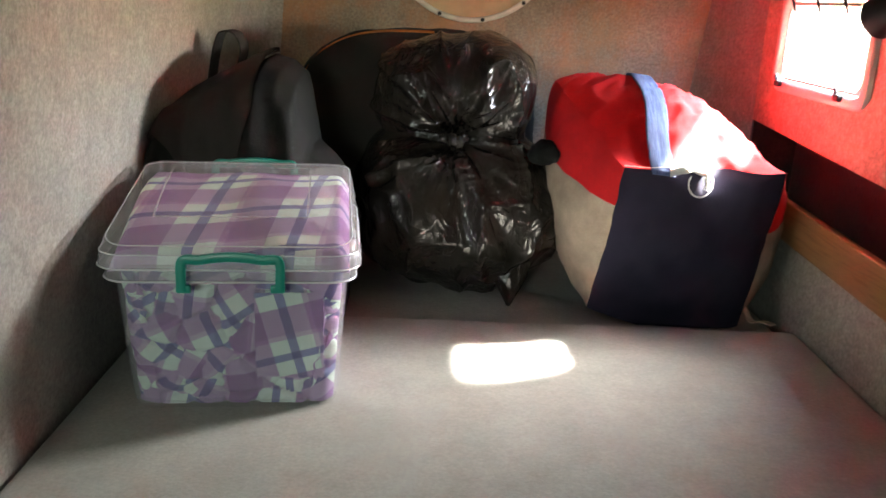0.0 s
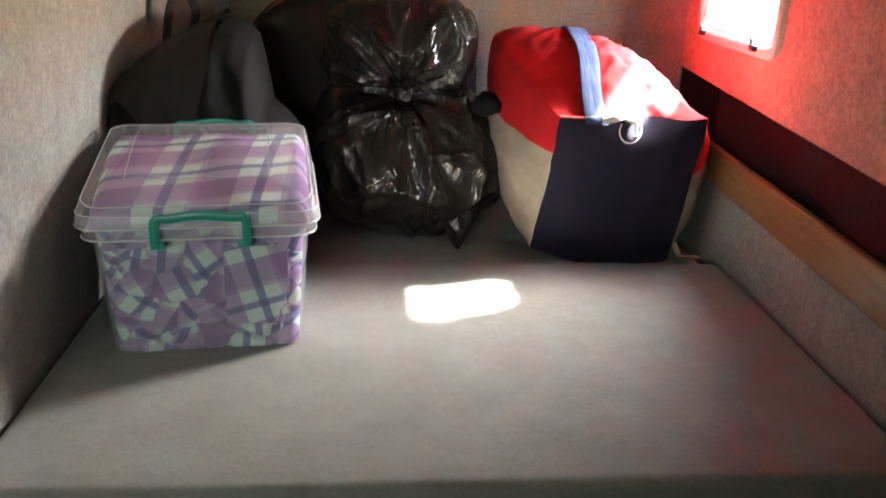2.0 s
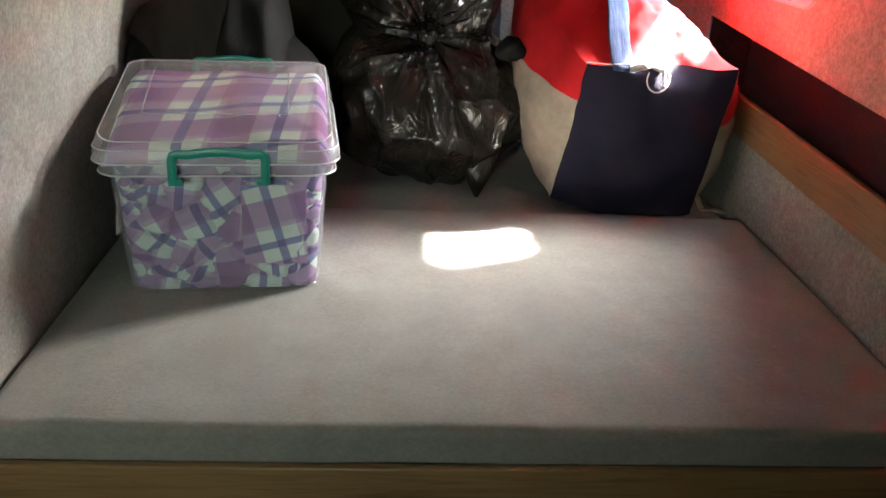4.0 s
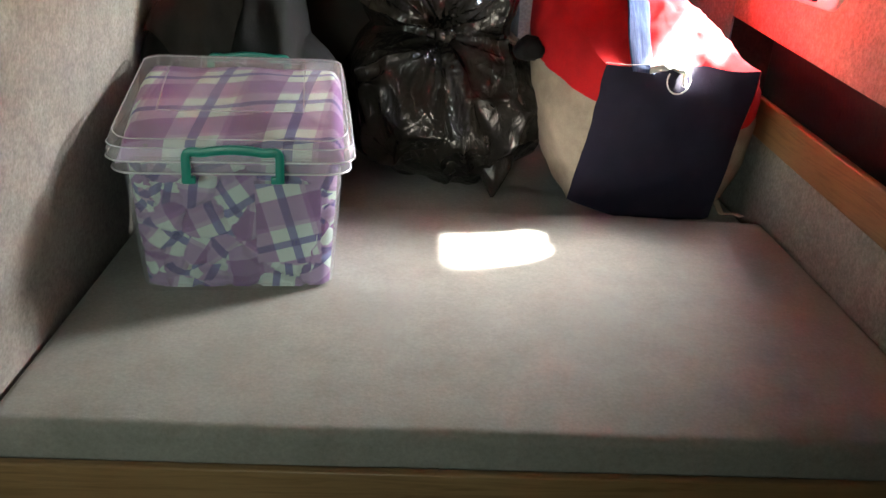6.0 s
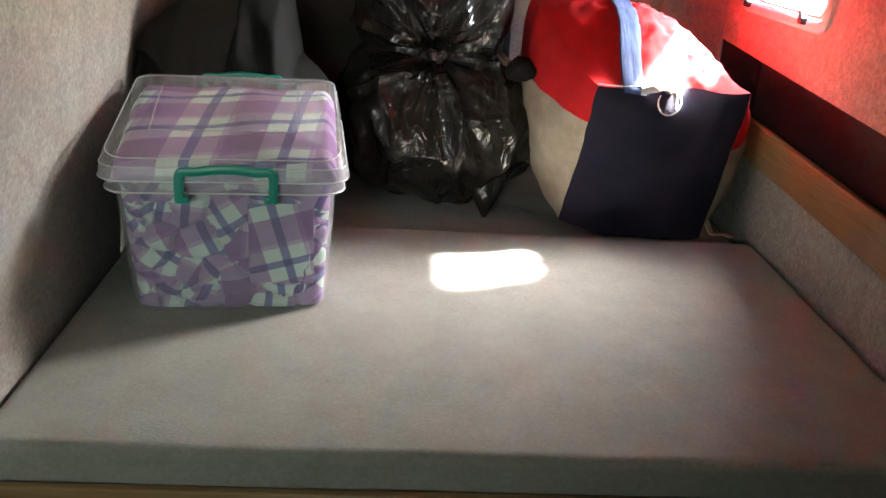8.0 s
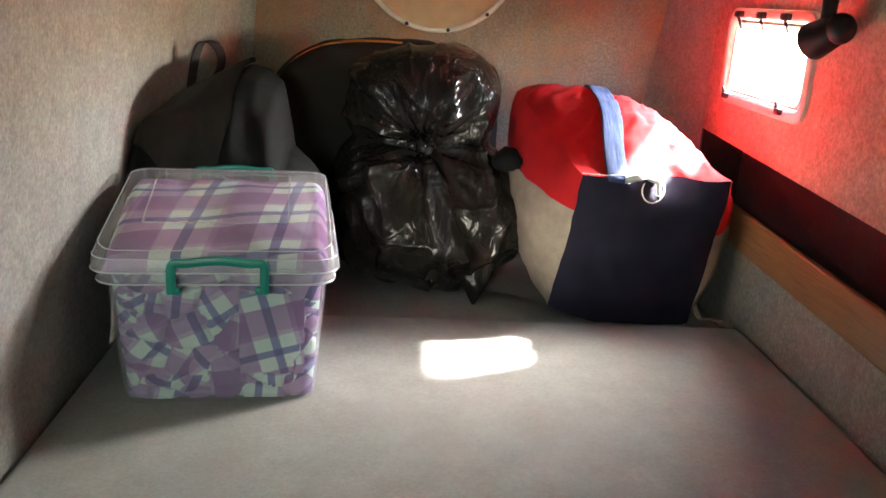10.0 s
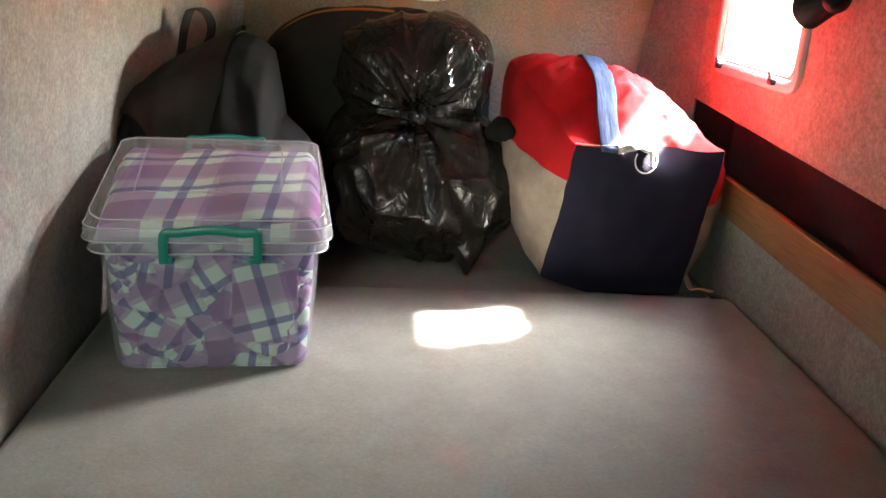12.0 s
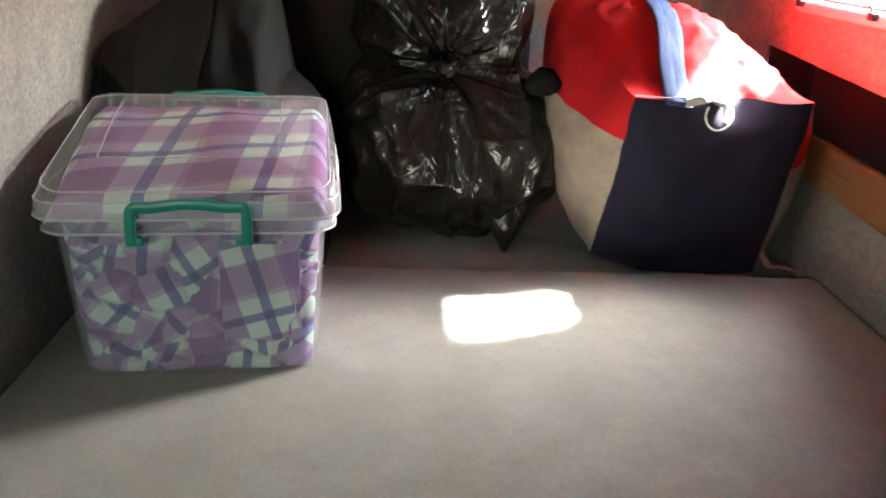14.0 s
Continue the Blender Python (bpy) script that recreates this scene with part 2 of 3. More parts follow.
def blob(bm, c, r, nu, nv, power, warp):
    c = Vector(c)
    sp = lambda v, e: math.copysign(abs(v) ** e, v)
    rings = []
    for j in range(1, nv):
        th = math.pi * j / nv
        ring = []
        for i in range(nu):
            ph = 2 * math.pi * i / nu
            e = 2 / power
            d = Vector((sp(math.sin(th), e) * sp(math.cos(ph), e), sp(math.sin(th), e) * sp(math.sin(ph), e), -sp(math.cos(th), e)))
            p = c + Vector((d.x * r[0], d.y * r[1], d.z * r[2]))
            ring.append(warp(p, d))
        rings.append(ring)
    return loft(bm, rings)


def fbm(p, scale, octaves=4):
    return noise.fractal(Vector(p) * scale, 0.9, 2.0, octaves)


# ---- the berth and the cabin around it ----
XL, XR, YB = -0.54, 0.905, 2.60


def left_x(y, z):
    veer = max(0.0, y - 1.6)
    return XL + 0.07 * max(z, -0.05) + 0.072 * min(1.0, veer) ** 1.4


def wall(name, bm, mat, label):
    return tagged(part(name, bm, mat), label, "wall", kind="structure")


bm = bmesh.new()


def left_point(u, v, out=0.0):
    z = -0.62 + 1.87 * v
    s = u * 2.1
    if s < 1.85:
        y = 0.70 + s
        x = left_x(y, z)
    else:
        a = min(1.0, (s - 1.85) / 0.25) * math.pi / 2
        y = 2.55 + 0.045 * math.sin(a)
        x = left_x(2.55, z) + 0.045 * (1 - math.cos(a))
    return (x - out, y + out * 0.3, z)


sheet(bm, lambda u, v: left_point(u, v), 84, 40)
sheet(bm, lambda u, v: left_point(u, v, 0.03), 84, 40)
wall("wall_left", bm, FELT_LINER, "side wall covered in pale grey carpet liner")

bm = bmesh.new()
HATCH = Vector((0.155, YB, 0.875))
HATCH_R = 0.243
right_edge = lambda z: 0.865 + 0.13 * (z - 0.79)
n = 64
inner, outer = [], []
for i in range(n):
    a = 2 * math.pi * i / n
    c, s = math.cos(a), math.sin(a)
    inner.append((HATCH.x + HATCH_R * c, YB, HATCH.z + HATCH_R * s))
    k = min((0.70 if c > 0 else 0.66) / max(abs(c), 1e-6), (0.375 if s > 0 else 1.495) / max(abs(s), 1e-6))
    z = HATCH.z + k * s
    x = HATCH.x + k * c
    if c > 0 and abs(x - (HATCH.x + 0.70)) < 0.02:
        x = right_edge(z)
    outer.append((x, YB, z))
for cx, cz in ((HATCH.x + 0.70, 1.25), (HATCH.x - 0.66, 1.25), (HATCH.x - 0.66, -0.62), (HATCH.x + 0.70, -0.62)):
    a = math.atan2(cz - HATCH.z, cx - HATCH.x) % (2 * math.pi)
    outer[round(a / (2 * math.pi) * n) % n] = (right_edge(cz) if cx > HATCH.x else cx, YB, cz)
back = lambda ring: [(x, y + 0.02, z) for x, y, z in ring]
loft(bm, [back(inner), inner, outer, back(outer)], False, False)
wall("wall_aft", bm, FELT_AFT, "end wall covered in mottled brown carpet liner with a round opening")

XW = 0.93
PY, PZ = 2.000, 0.624
lip = lambda y: 0.362 + 0.040 * (y - 1.33) / 0.87
bm = bmesh.new()
hole = round_ring(PY, PZ, 0.219, 0.099, 0.03, 0, 6)
edge = []
for k, (y, z, _) in enumerate(hole):
    corner, i = divmod(k, 7)
    sy, sz = ((1, 1), (-1, 1), (-1, -1), (1, -1))[corner]
    ey = 2.38 if sy > 0 else 0.70
    ez = 1.25 if sz > 0 else lip(ey)
    w = i / 6 if corner in (0, 2) else 1 - i / 6
    if w < 0.5:
        edge.append((ey, PZ + (ez - PZ) * (0.4 + 1.2 * w)))
    else:
        ty = PY + (ey - PY) * (0.4 + 1.2 * (1 - w))
        edge.append((ty, 1.25 if sz > 0 else lip(ty)))
mid = [[(f[0] * (1 - w) + e[0] * w, f[1] * (1 - w) + e[1] * w) for f, e in zip(hole, edge)] for w in (0, 0.25, 0.6, 1)]
rings = [[(XW + 0.015, y, z) for y, z in mid[0]]] + [[(XW, y, z) for y, z in r] for r in mid] + [[(XW + 0.015, y, z) for y, z in mid[3]], [(XW + 0.015, y, z) for y, z in mid[0]]]
loft(bm, rings, False, False)
wall("wall_hull", bm, FELT_HULL_BOUNCE, "hull side carpet liner around a small window, red bounce light put into its colour")

bm = bmesh.new()
sheet(bm, lambda u, v: (0.93 - 0.085 * u + (0.0 if u < 0.5 else 0.13 * (v * 1.35 - 0.75) * (u - 0.5) * 2), 2.36 + 0.24 * u, -0.10 + 1.35 * v), 8, 10)
sheet(bm, lambda u, v: (0.96 - 0.085 * u + (0.0 if u < 0.5 else 0.13 * (v * 1.35 - 0.75) * (u - 0.5) * 2), 2.37 + 0.24 * u, -0.10 + 1.35 * v), 8, 10)
wall("wall_corner", bm, FELT_LINER, "narrow corner panel covered in grey carpet liner")

bm = box_mesh(XR, XR + 0.03, 0.72, 2.62, -0.62, 0.172, edge=0.003)
for v in bm.verts:
    v.co.z += 0.032 * (v.co.y - 1.96)
wall("wall_berth_side", bm, FELT_LINER, "low berth side board covered in grey carpet")
recess = part("locker_recess", box_mesh(0.936, 1.06, 0.72, 2.36, 0.10, 0.12), FELT_RECESS_SHADE)
tagged(recess, "open shelf recess behind the wooden rail, shade put into its colour", "recess", kind="structure")
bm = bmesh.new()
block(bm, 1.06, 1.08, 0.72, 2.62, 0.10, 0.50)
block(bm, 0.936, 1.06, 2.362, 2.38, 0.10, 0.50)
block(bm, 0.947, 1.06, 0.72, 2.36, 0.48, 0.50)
tagged(part("recess_lining", bm, FELT_RECESS_SHADE), "lining at the back of the shelf recess, shade put into its colour", "recess", kind="structure")

bm = box_mesh(0.892, 0.912, 0.72, 2.58, 0.175, 0.268, edge=0.005, seg=3)
for v in bm.verts:
    v.co.z += 0.032 * (v.co.y - 1.96)
rail = tagged(part("trim_rail", bm, OAK_RAIL), "varnished oak rail along the berth's outer edge", "rail", kind="structure")
wall("berth_front", box_mesh(-0.62, 1.0, 0.938, 0.954, -0.62, -0.056, edge=0.003), OAK_FRONT, "varnished oak board along the berth's front")
bm = box_mesh(-0.56, 0.90, 0.995, 2.60, -0.14, -0.11)
block(bm, -0.56, 0.90, 0.995, 1.84, -0.109, -0.09)
tagged(part("berth_base", bm, OAK_FRONT), "plywood base under the berth cushions", "base", kind="structure")

# Soffit shares the hull liner colour with the red bounce in it.
bm = bmesh.new()
block(bm, 0.862, 0.928, 0.72, 2.36, 0.80, 0.83, edge=0.004)
block(bm, 0.862, 0.90, 2.36, 2.60, 0.80, 0.83, edge=0.004)
tagged(part("soffit", bm, FELT_HULL_BOUNCE), "low carpeted soffit along the hull side", "ceiling", kind="structure")
# Unseen cabin shell from here down, added to hold back outside light.
bm = bmesh.new()
block(bm, -1.2, 0.96, 0.68, 2.66, 1.25, 1.28)
block(bm, -1.2, 1.2, -1.53, 0.68, 1.25, 1.28)
tagged(part("ceiling", bm, CREAM_PLASTIC), "unseen pale cream cabin ceiling", "ceiling", kind="structure")
tagged(part("floor", box_mesh(-1.2, 1.2, -1.5, 2.66, -0.66, -0.62), OAK_FRONT), "oak cabin sole", "floor", kind="structure")
wall("wall_cabin_left", box_mesh(-1.2, -1.17, -1.5, 0.72, -0.62, 1.25), OAK_FRONT, "unseen plain oak-faced wall added to enclose the cabin light")
wall("wall_cabin_right", box_mesh(1.17, 1.2, -1.5, 0.72, -0.62, 1.25), OAK_FRONT, "unseen plain oak-faced wall added to enclose the cabin light")
bm = bmesh.new()
block(bm, -1.2, -0.80, -1.53, -1.5, -0.62, 1.25)
block(bm, -0.20, 1.2, -1.53, -1.5, -0.62, 1.25)
block(bm, -0.80, -0.20, -1.53, -1.5, -0.62, 0.42)
block(bm, -0.80, -0.20, -1.53, -1.5, 1.18, 1.25)
wall("wall_cabin_fore", bm, OAK_FRONT, "unseen oak-faced bulkhead added with a boarded opening")
# Unseen board added to block sky light from the fore opening.
tagged(part("opening_blocker", box_mesh(-0.80, -0.20, -1.525, -1.51, 0.42, 1.18), CREAM_PLASTIC), "added unseen cream board that keeps sky light out of the opening", "door", kind="structure")
bm = bmesh.new()
block(bm, -1.17, -0.57, 0.70, 0.73, -0.62, 1.25)
block(bm, 0.90, 1.17, 0.655, 0.719, -0.62, 1.25)
wall("wall_cabin_aft", bm, OAK_FRONT, "unseen oak bulkhead added beside the berth opening to stop stray sun")


# ---- cushions ----
def cushion(name, x0, x1, y0, y1, z0, z1, label, corner=0.014, edge=0.022, wave=0.003):
    """A foam slab with rounded edges, a slightly bulging side and a top that is not quite flat."""
    bm = bmesh.new()
    cx, cy, hx, hy = (x0 + x1) / 2, (y0 + y1) / 2, (x1 - x0) / 2, (y1 - y0) / 2

    flat = [Vector(p) for p in round_ring(cx, cy, hx, hy, corner, 0.0, 5)]
    plan = []
    for p, q in zip(flat, flat[1:] + flat[:1]):
        steps = max(1, round((q - p).length / 0.04))
        plan += [p.lerp(q, k / steps) for k in range(steps)]

    def ring(inset, z):
        out = []
        for p in plan:
            kx, ky = (hx - inset) / hx, (hy - inset) / hy
            x, y = cx + (p.x - cx) * kx, cy + (p.y - cy) * ky
            y += 0.005 * fbm((x * 1.5, round(y), 1.0), 2.0, 2) * (1 if abs(p.y - cy) > hy * 0.9 else 0)
            soft = min(1.0, inset / 0.06)
            out.append((x, y, z + wave * fbm((x, y, 4.0), 3.0, 3) * (0.4 + 0.6 * soft)))
        return out
    rings = [ring(0.006, z0), ring(0.0015, z0 + 0.010), ring(-0.001, (z0 + z1) / 2 - 0.008)]
    for i in range(8):
        a = math.pi / 2 * i / 7
        rings.append(ring(edge * (1 - math.cos(a)), z1 - edge + edge * math.sin(a)))
    for inset in (0.05, 0.09, 0.14, 0.20, 0.26, 0.32):
        if inset < min(hx, hy) - 0.02:
            rings.append(ring(inset, z1 + 0.003 * min(1.0, inset / 0.2)))
    loft(bm, rings)
    return tagged(part(name, bm, FELT_BERTH), label, "cushion", group="berth cushions")


cushion("berth_cushion", -0.537, 0.901, 0.957, 1.842, -0.09, 0.0, "large flat grey felt-covered berth cushion lit by a patch of sun", edge=0.020)
cushion("berth_cushion", -0.50, 0.895, 1.85, 2.585, -0.11, -0.034, "grey felt-covered berth cushion at the back under the bags", wave=0.001)


# ---- window, lamp, round access opening ----
def portlight():
    w = tagged(new("window_1"), "small rounded cream-framed opening window, glaring with daylight", "window", kind="structure")
    swap = lambda ring, x: [(x, y, z) for y, z, _ in ring]
    bm = bmesh.new()
    rings = []
    for off, x in ((0.0, XW + 0.002), (0.0, XW - 0.008), (0.004, XW - 0.012), (0.020, XW - 0.012), (0.025, XW - 0.006), (0.027, XW + 0.014)):
        rings.append(swap(round_ring(PY, PZ, 0.246 - off, 0.122 - off, 0.045 - off * 0.5, 0), x))
    loft(bm, rings, False, False)
    part("window_frame", bm, CREAM_PLASTIC, w)
    bm = bmesh.new()
    rings = []
    for off, x in ((0.0, XW + 0.010), (0.0, XW + 0.0), (0.003, XW - 0.003), (0.008, XW - 0.003), (0.010, XW + 0.010)):
        rings.append(swap(round_ring(PY, PZ, 0.2135 - off, 0.0935 - off, 0.030, 0), x))
    loft(bm, rings, False, False)
    part("sash", bm, CREAM_PLASTIC, w)
    bm = bmesh.new()
    loft(bm, [swap(round_ring(PY, PZ, 0.205, 0.0845, 0.026, 0), XW + 0.004), swap(round_ring(PY, PZ, 0.205, 0.0845, 0.026, 0), XW + 0.008)])
    pane = part("pane", bm, GLASS, w)
    pane.visible_shadow = False
    for y in (2.165, 2.03, 1.895):
        bm = box_mesh(XW - 0.026, XW - 0.010, y - 0.017, y + 0.017, 0.722, 0.738, edge=0.004)
        cylinder(bm, (XW - 0.02, y, 0.724), (XW - 0.008, y, 0.694), 0.004, 0.003, 10)
        part("hinge", bm, BLACK_PLASTIC, w, "dark hinge lug")
    for y in (2.185, 1.860):
        bm = box_mesh(XW - 0.024, XW - 0.010, y - 0.013, y + 0.013, 0.514, 0.530, edge=0.004)
        cylinder(bm, (XW - 0.018, y + 0.006, 0.526), (XW - 0.022, y + 0.008, 0.544), 0.005, 0.004, 10)
        part("latch", bm, BLACK_PLASTIC, w, "dark swivel latch")


portlight()


def spot_lamp():
    lamp = thing("spot_lamp", "small matt black swivel reading lamp, unlit, under the soffit", "lamp", pose(0.872, 1.625, 0.80))
    part("mount", box_mesh(-0.028, 0.028, -0.034, 0.034, -0.014, 0.0, edge=0.004), BLACK_PLASTIC, lamp)
    bm = bmesh.new()
    cylinder(bm, (0, 0, -0.014), (0, 0, -0.030), 0.026, 0.024)
    cylinder(bm, (0, 0, -0.028), (0.0, 0.0, -0.085), 0.015, 0.013)
    part("stem", bm, BLACK_PLASTIC, lamp)
    bm = bmesh.new()
    cylinder(bm, (0.010, -0.03, -0.085), (-0.006, 0.040, -0.116), 0.030, 0.038, 24)
    bmesh.ops.create_uvsphere(bm, u_segments=20, v_segments=12, radius=0.030, matrix=Matrix.Translation((0.012, -0.032, -0.086)))
    part("head", bm, BLACK_PLASTIC, lamp)


spot_lamp()


def access_opening():
    ob = thing("access_hatch", "round tan access panel with a white screwed ring", "hatch", pose(*HATCH))
    bm = bmesh.new()
    n = 64
    ring = lambda r, y: [(r * math.cos(2 * math.pi * i / n), y, r * math.sin(2 * math.pi * i / n)) for i in range(n)]
    loft(bm, [ring(0.236, 0.02), ring(0.236, -0.004), ring(0.239, -0.007), ring(0.248, -0.007), ring(0.251, -0.004), ring(0.251, -0.0005)], False, False)
    part("ring", bm, CREAM_PLASTIC, ob)
    bm = bmesh.new()
    loft(bm, [ring(0.242, 0.012), ring(0.242, 0.024)])
    part("panel", bm, TAN_BOARD, ob, "plain tan board")
    for i in range(12):
        a = 2 * math.pi * (i + 0.3) / 12
        p = Vector((0.244 * math.cos(a), -0.0065, 0.244 * math.sin(a)))
        bm = cylinder(bmesh.new(), p, p + Vector((0, -0.004, 0)), 0.006, 0.005, 10)
        part("screw", bm, BLACK_PLASTIC, ob)


access_opening()


# ---- storage box ----
def storage_box():
    ob = thing("storage_box", "clear plastic storage box with teal clip handles and domed lid", "storage box", pose(-0.274, 1.523, 0.0, 0, 0, 6.0))
    bm = bmesh.new()
    wall_t = 0.003
    def body_ring(z, inset):
        k = z / 0.27
        return round_ring(0, 0, 0.172 + 0.018 * k - inset, 0.152 + 0.017 * k - inset, 0.036 - inset, z, 8)
    rings = [round_ring(0, 0, 0.165, 0.145, 0.030, 0.0, 8), body_ring(0.008, 0.003), body_ring(0.02, 0.0)]
    rings += [body_ring(z, 0) for z in (0.08, 0.16, 0.235)]
    rings += [body_ring(0.262, 0), body_ring(0.264, wall_t)]
    rings += [body_ring(z, wall_t) for z in (0.16, 0.08, 0.014)]
    loft(bm, rings)
    part("body", bm, BOX_BODY, ob)
    bm = bmesh.new()
    loft(bm, [body_ring(0.238, -0.0005), round_ring(0, 0, 0.2, 0.179, 0.044, 0.238, 8), round_ring(0, 0, 0.202, 0.181, 0.044, 0.241, 8), round_ring(0, 0, 0.202, 0.181, 0.044, 0.258, 8), body_ring(0.260, -0.0005)], False, False)
    part("rim", bm, BOX_RIM, ob, "milky outer rim")

    def lid_z(y):
        v = (y + 0.178) / 0.356
        return 0.300 + 0.068 * math.sin(max(0.0, min(1.0, v * 1.12)) * math.pi / 2) ** 1.1
    bm = bmesh.new()
    levels = [(0.0, 0.262, 0), (0.0, 0.278, 0), (0.002, 0.286, 0.25), (0.0045, 0.293, 0.6), (0.008, 0.299, 0.9), (0.014, 0.303, 1.0), (0.026, 0.304, 1.0), (0.055, 0.304, 1.0), (0.057, 0.3065, 1.0), (0.10, 0.3065, 1.0), (0.15, 0.3065, 1.0)]
    def lid_ring(off, z, lift):
        out = []
        for x, y, _ in round_ring(0, 0, 0.2075 - off, 0.187 - off, max(0.045 - off * 0.6, 0.004), 0, 8):
            top = lid_z(y) + (z - 0.304)
            out.append((x * (1 - 0.035 * lift * (y + 0.18) / 0.36), y, z * (1 - lift) + top * lift))
        return out
    loft(bm, [lid_ring(*l) for l in levels], False, True)
    lid = part("lid", bm, BOX_LID, ob)
    bm = bmesh.new()
    loft(bm, [round_ring(0, 0, 0.209, 0.1885, 0.046, z, 8) for z in (0.261, 0.266, 0.276)] + [round_ring(0, 0, 0.2045, 0.184, 0.044, 0.284, 8)], False, False)
    part("lid_rim", bm, BOX_RIM, lid, "milky lid rim")
    # Thin pale tube that puts a bright highlight along a box edge.
    def glint_tube(name, ring, r, owner):
        pts = [Vector(p) for p in ring]
        bm = bmesh.new()
        loops = []
        for i, p in enumerate(pts):
            tan = (pts[(i + 1) % len(pts)] - pts[i - 1]).normalized()
            side = tan.cross(Vector((0, 0, 1))).normalized()
            up = side.cross(tan)
            loops.append([p + side * r * math.cos(k * math.pi / 3) + up * r * math.sin(k * math.pi / 3) for k in range(6)])
        loft(bm, loops + [loops[0]], False, False)
        part(name, bm, BOX_GLINT, owner)
    glint_tube("top_glint", lid_ring(0.0110, 0.302, 0.96), 0.0011, lid)
    glint_tube("edge_glint", round_ring(0, 0, 0.2095, 0.189, 0.046, 0.2625, 8), 0.0015, lid)
    glint_tube("edge_glint", round_ring(0, 0, 0.2065, 0.186, 0.044, 0.286, 8), 0.0010, lid)
    glint_tube("base_glint", round_ring(0, 0, 0.2025, 0.1815, 0.044, 0.240, 8), 0.0018, ob)
    first = part("rib", box_mesh(-0.0012, 0.0012, 0.160, 0.178, 0.342, 0.366), BOX_RIM, lid)
    for k in range(9):
        rib = first if k == 0 else first.copy()
        if k:
            scene.collection.objects.link(rib)
        rib.location.x = -0.17 + 0.34 * k / 8
    bm = bmesh.new()
    for x0, x1, y in ((-0.13, 0.12, -0.10), (-0.13, 0.12, 0.10)):
        sweep(bm, [Vector((x0 + (x1 - x0) * i / 8, y, lid_z(y) + 0.004)) for i in range(9)], (0, 1, 0), 0.0015, 0.001, 4)
    for x in (-0.13, 0.12):
        sweep(bm, [Vector((x, -0.10 + 0.2 * i / 8, lid_z(-0.10 + 0.2 * i / 8) + 0.004)) for i in range(9)], (1, 0, 0), 0.0015, 0.001, 4)
    part("embossed_line", bm, BOX_LID, lid)

    def handle(at):
        bm = bmesh.new()
        hw = 0.0765
        path = [(-hw, 0, -0.050), (-hw, 0, -0.030), (-hw, 0, -0.010), (-hw + 0.003, 0, -0.001), (-hw + 0.012, 0, 0.001), (-0.050, 0, 0.0), (-0.030, 0, 0.003), (0.0, 0, 0.005),
                (0.030, 0, 0.003), (0.050, 0, 0.0), (hw - 0.012, 0, 0.001), (hw - 0.003, 0, -0.001), (hw, 0, -0.010), (hw, 0, -0.030), (hw, 0, -0.050)]
        sweep(bm, spline(path, 4), (0, 1, 0), 0.005, 0.0075, 6, 7.0)
        for sx in (-1, 1):
            block(bm, sx * (hw - 0.004) - 0.011, sx * (hw - 0.004) + 0.011, -0.004, 0.005, -0.053, -0.040, edge=0.002)
        h = part("handle", bm, GREEN_PLASTIC, ob, "teal green clip handle")
        h.matrix_local = at
    handle(pose(0.005, -0.196, 0.282, -6))
    handle(pose(0.006, 0.190, 0.360, 6))


storage_box()


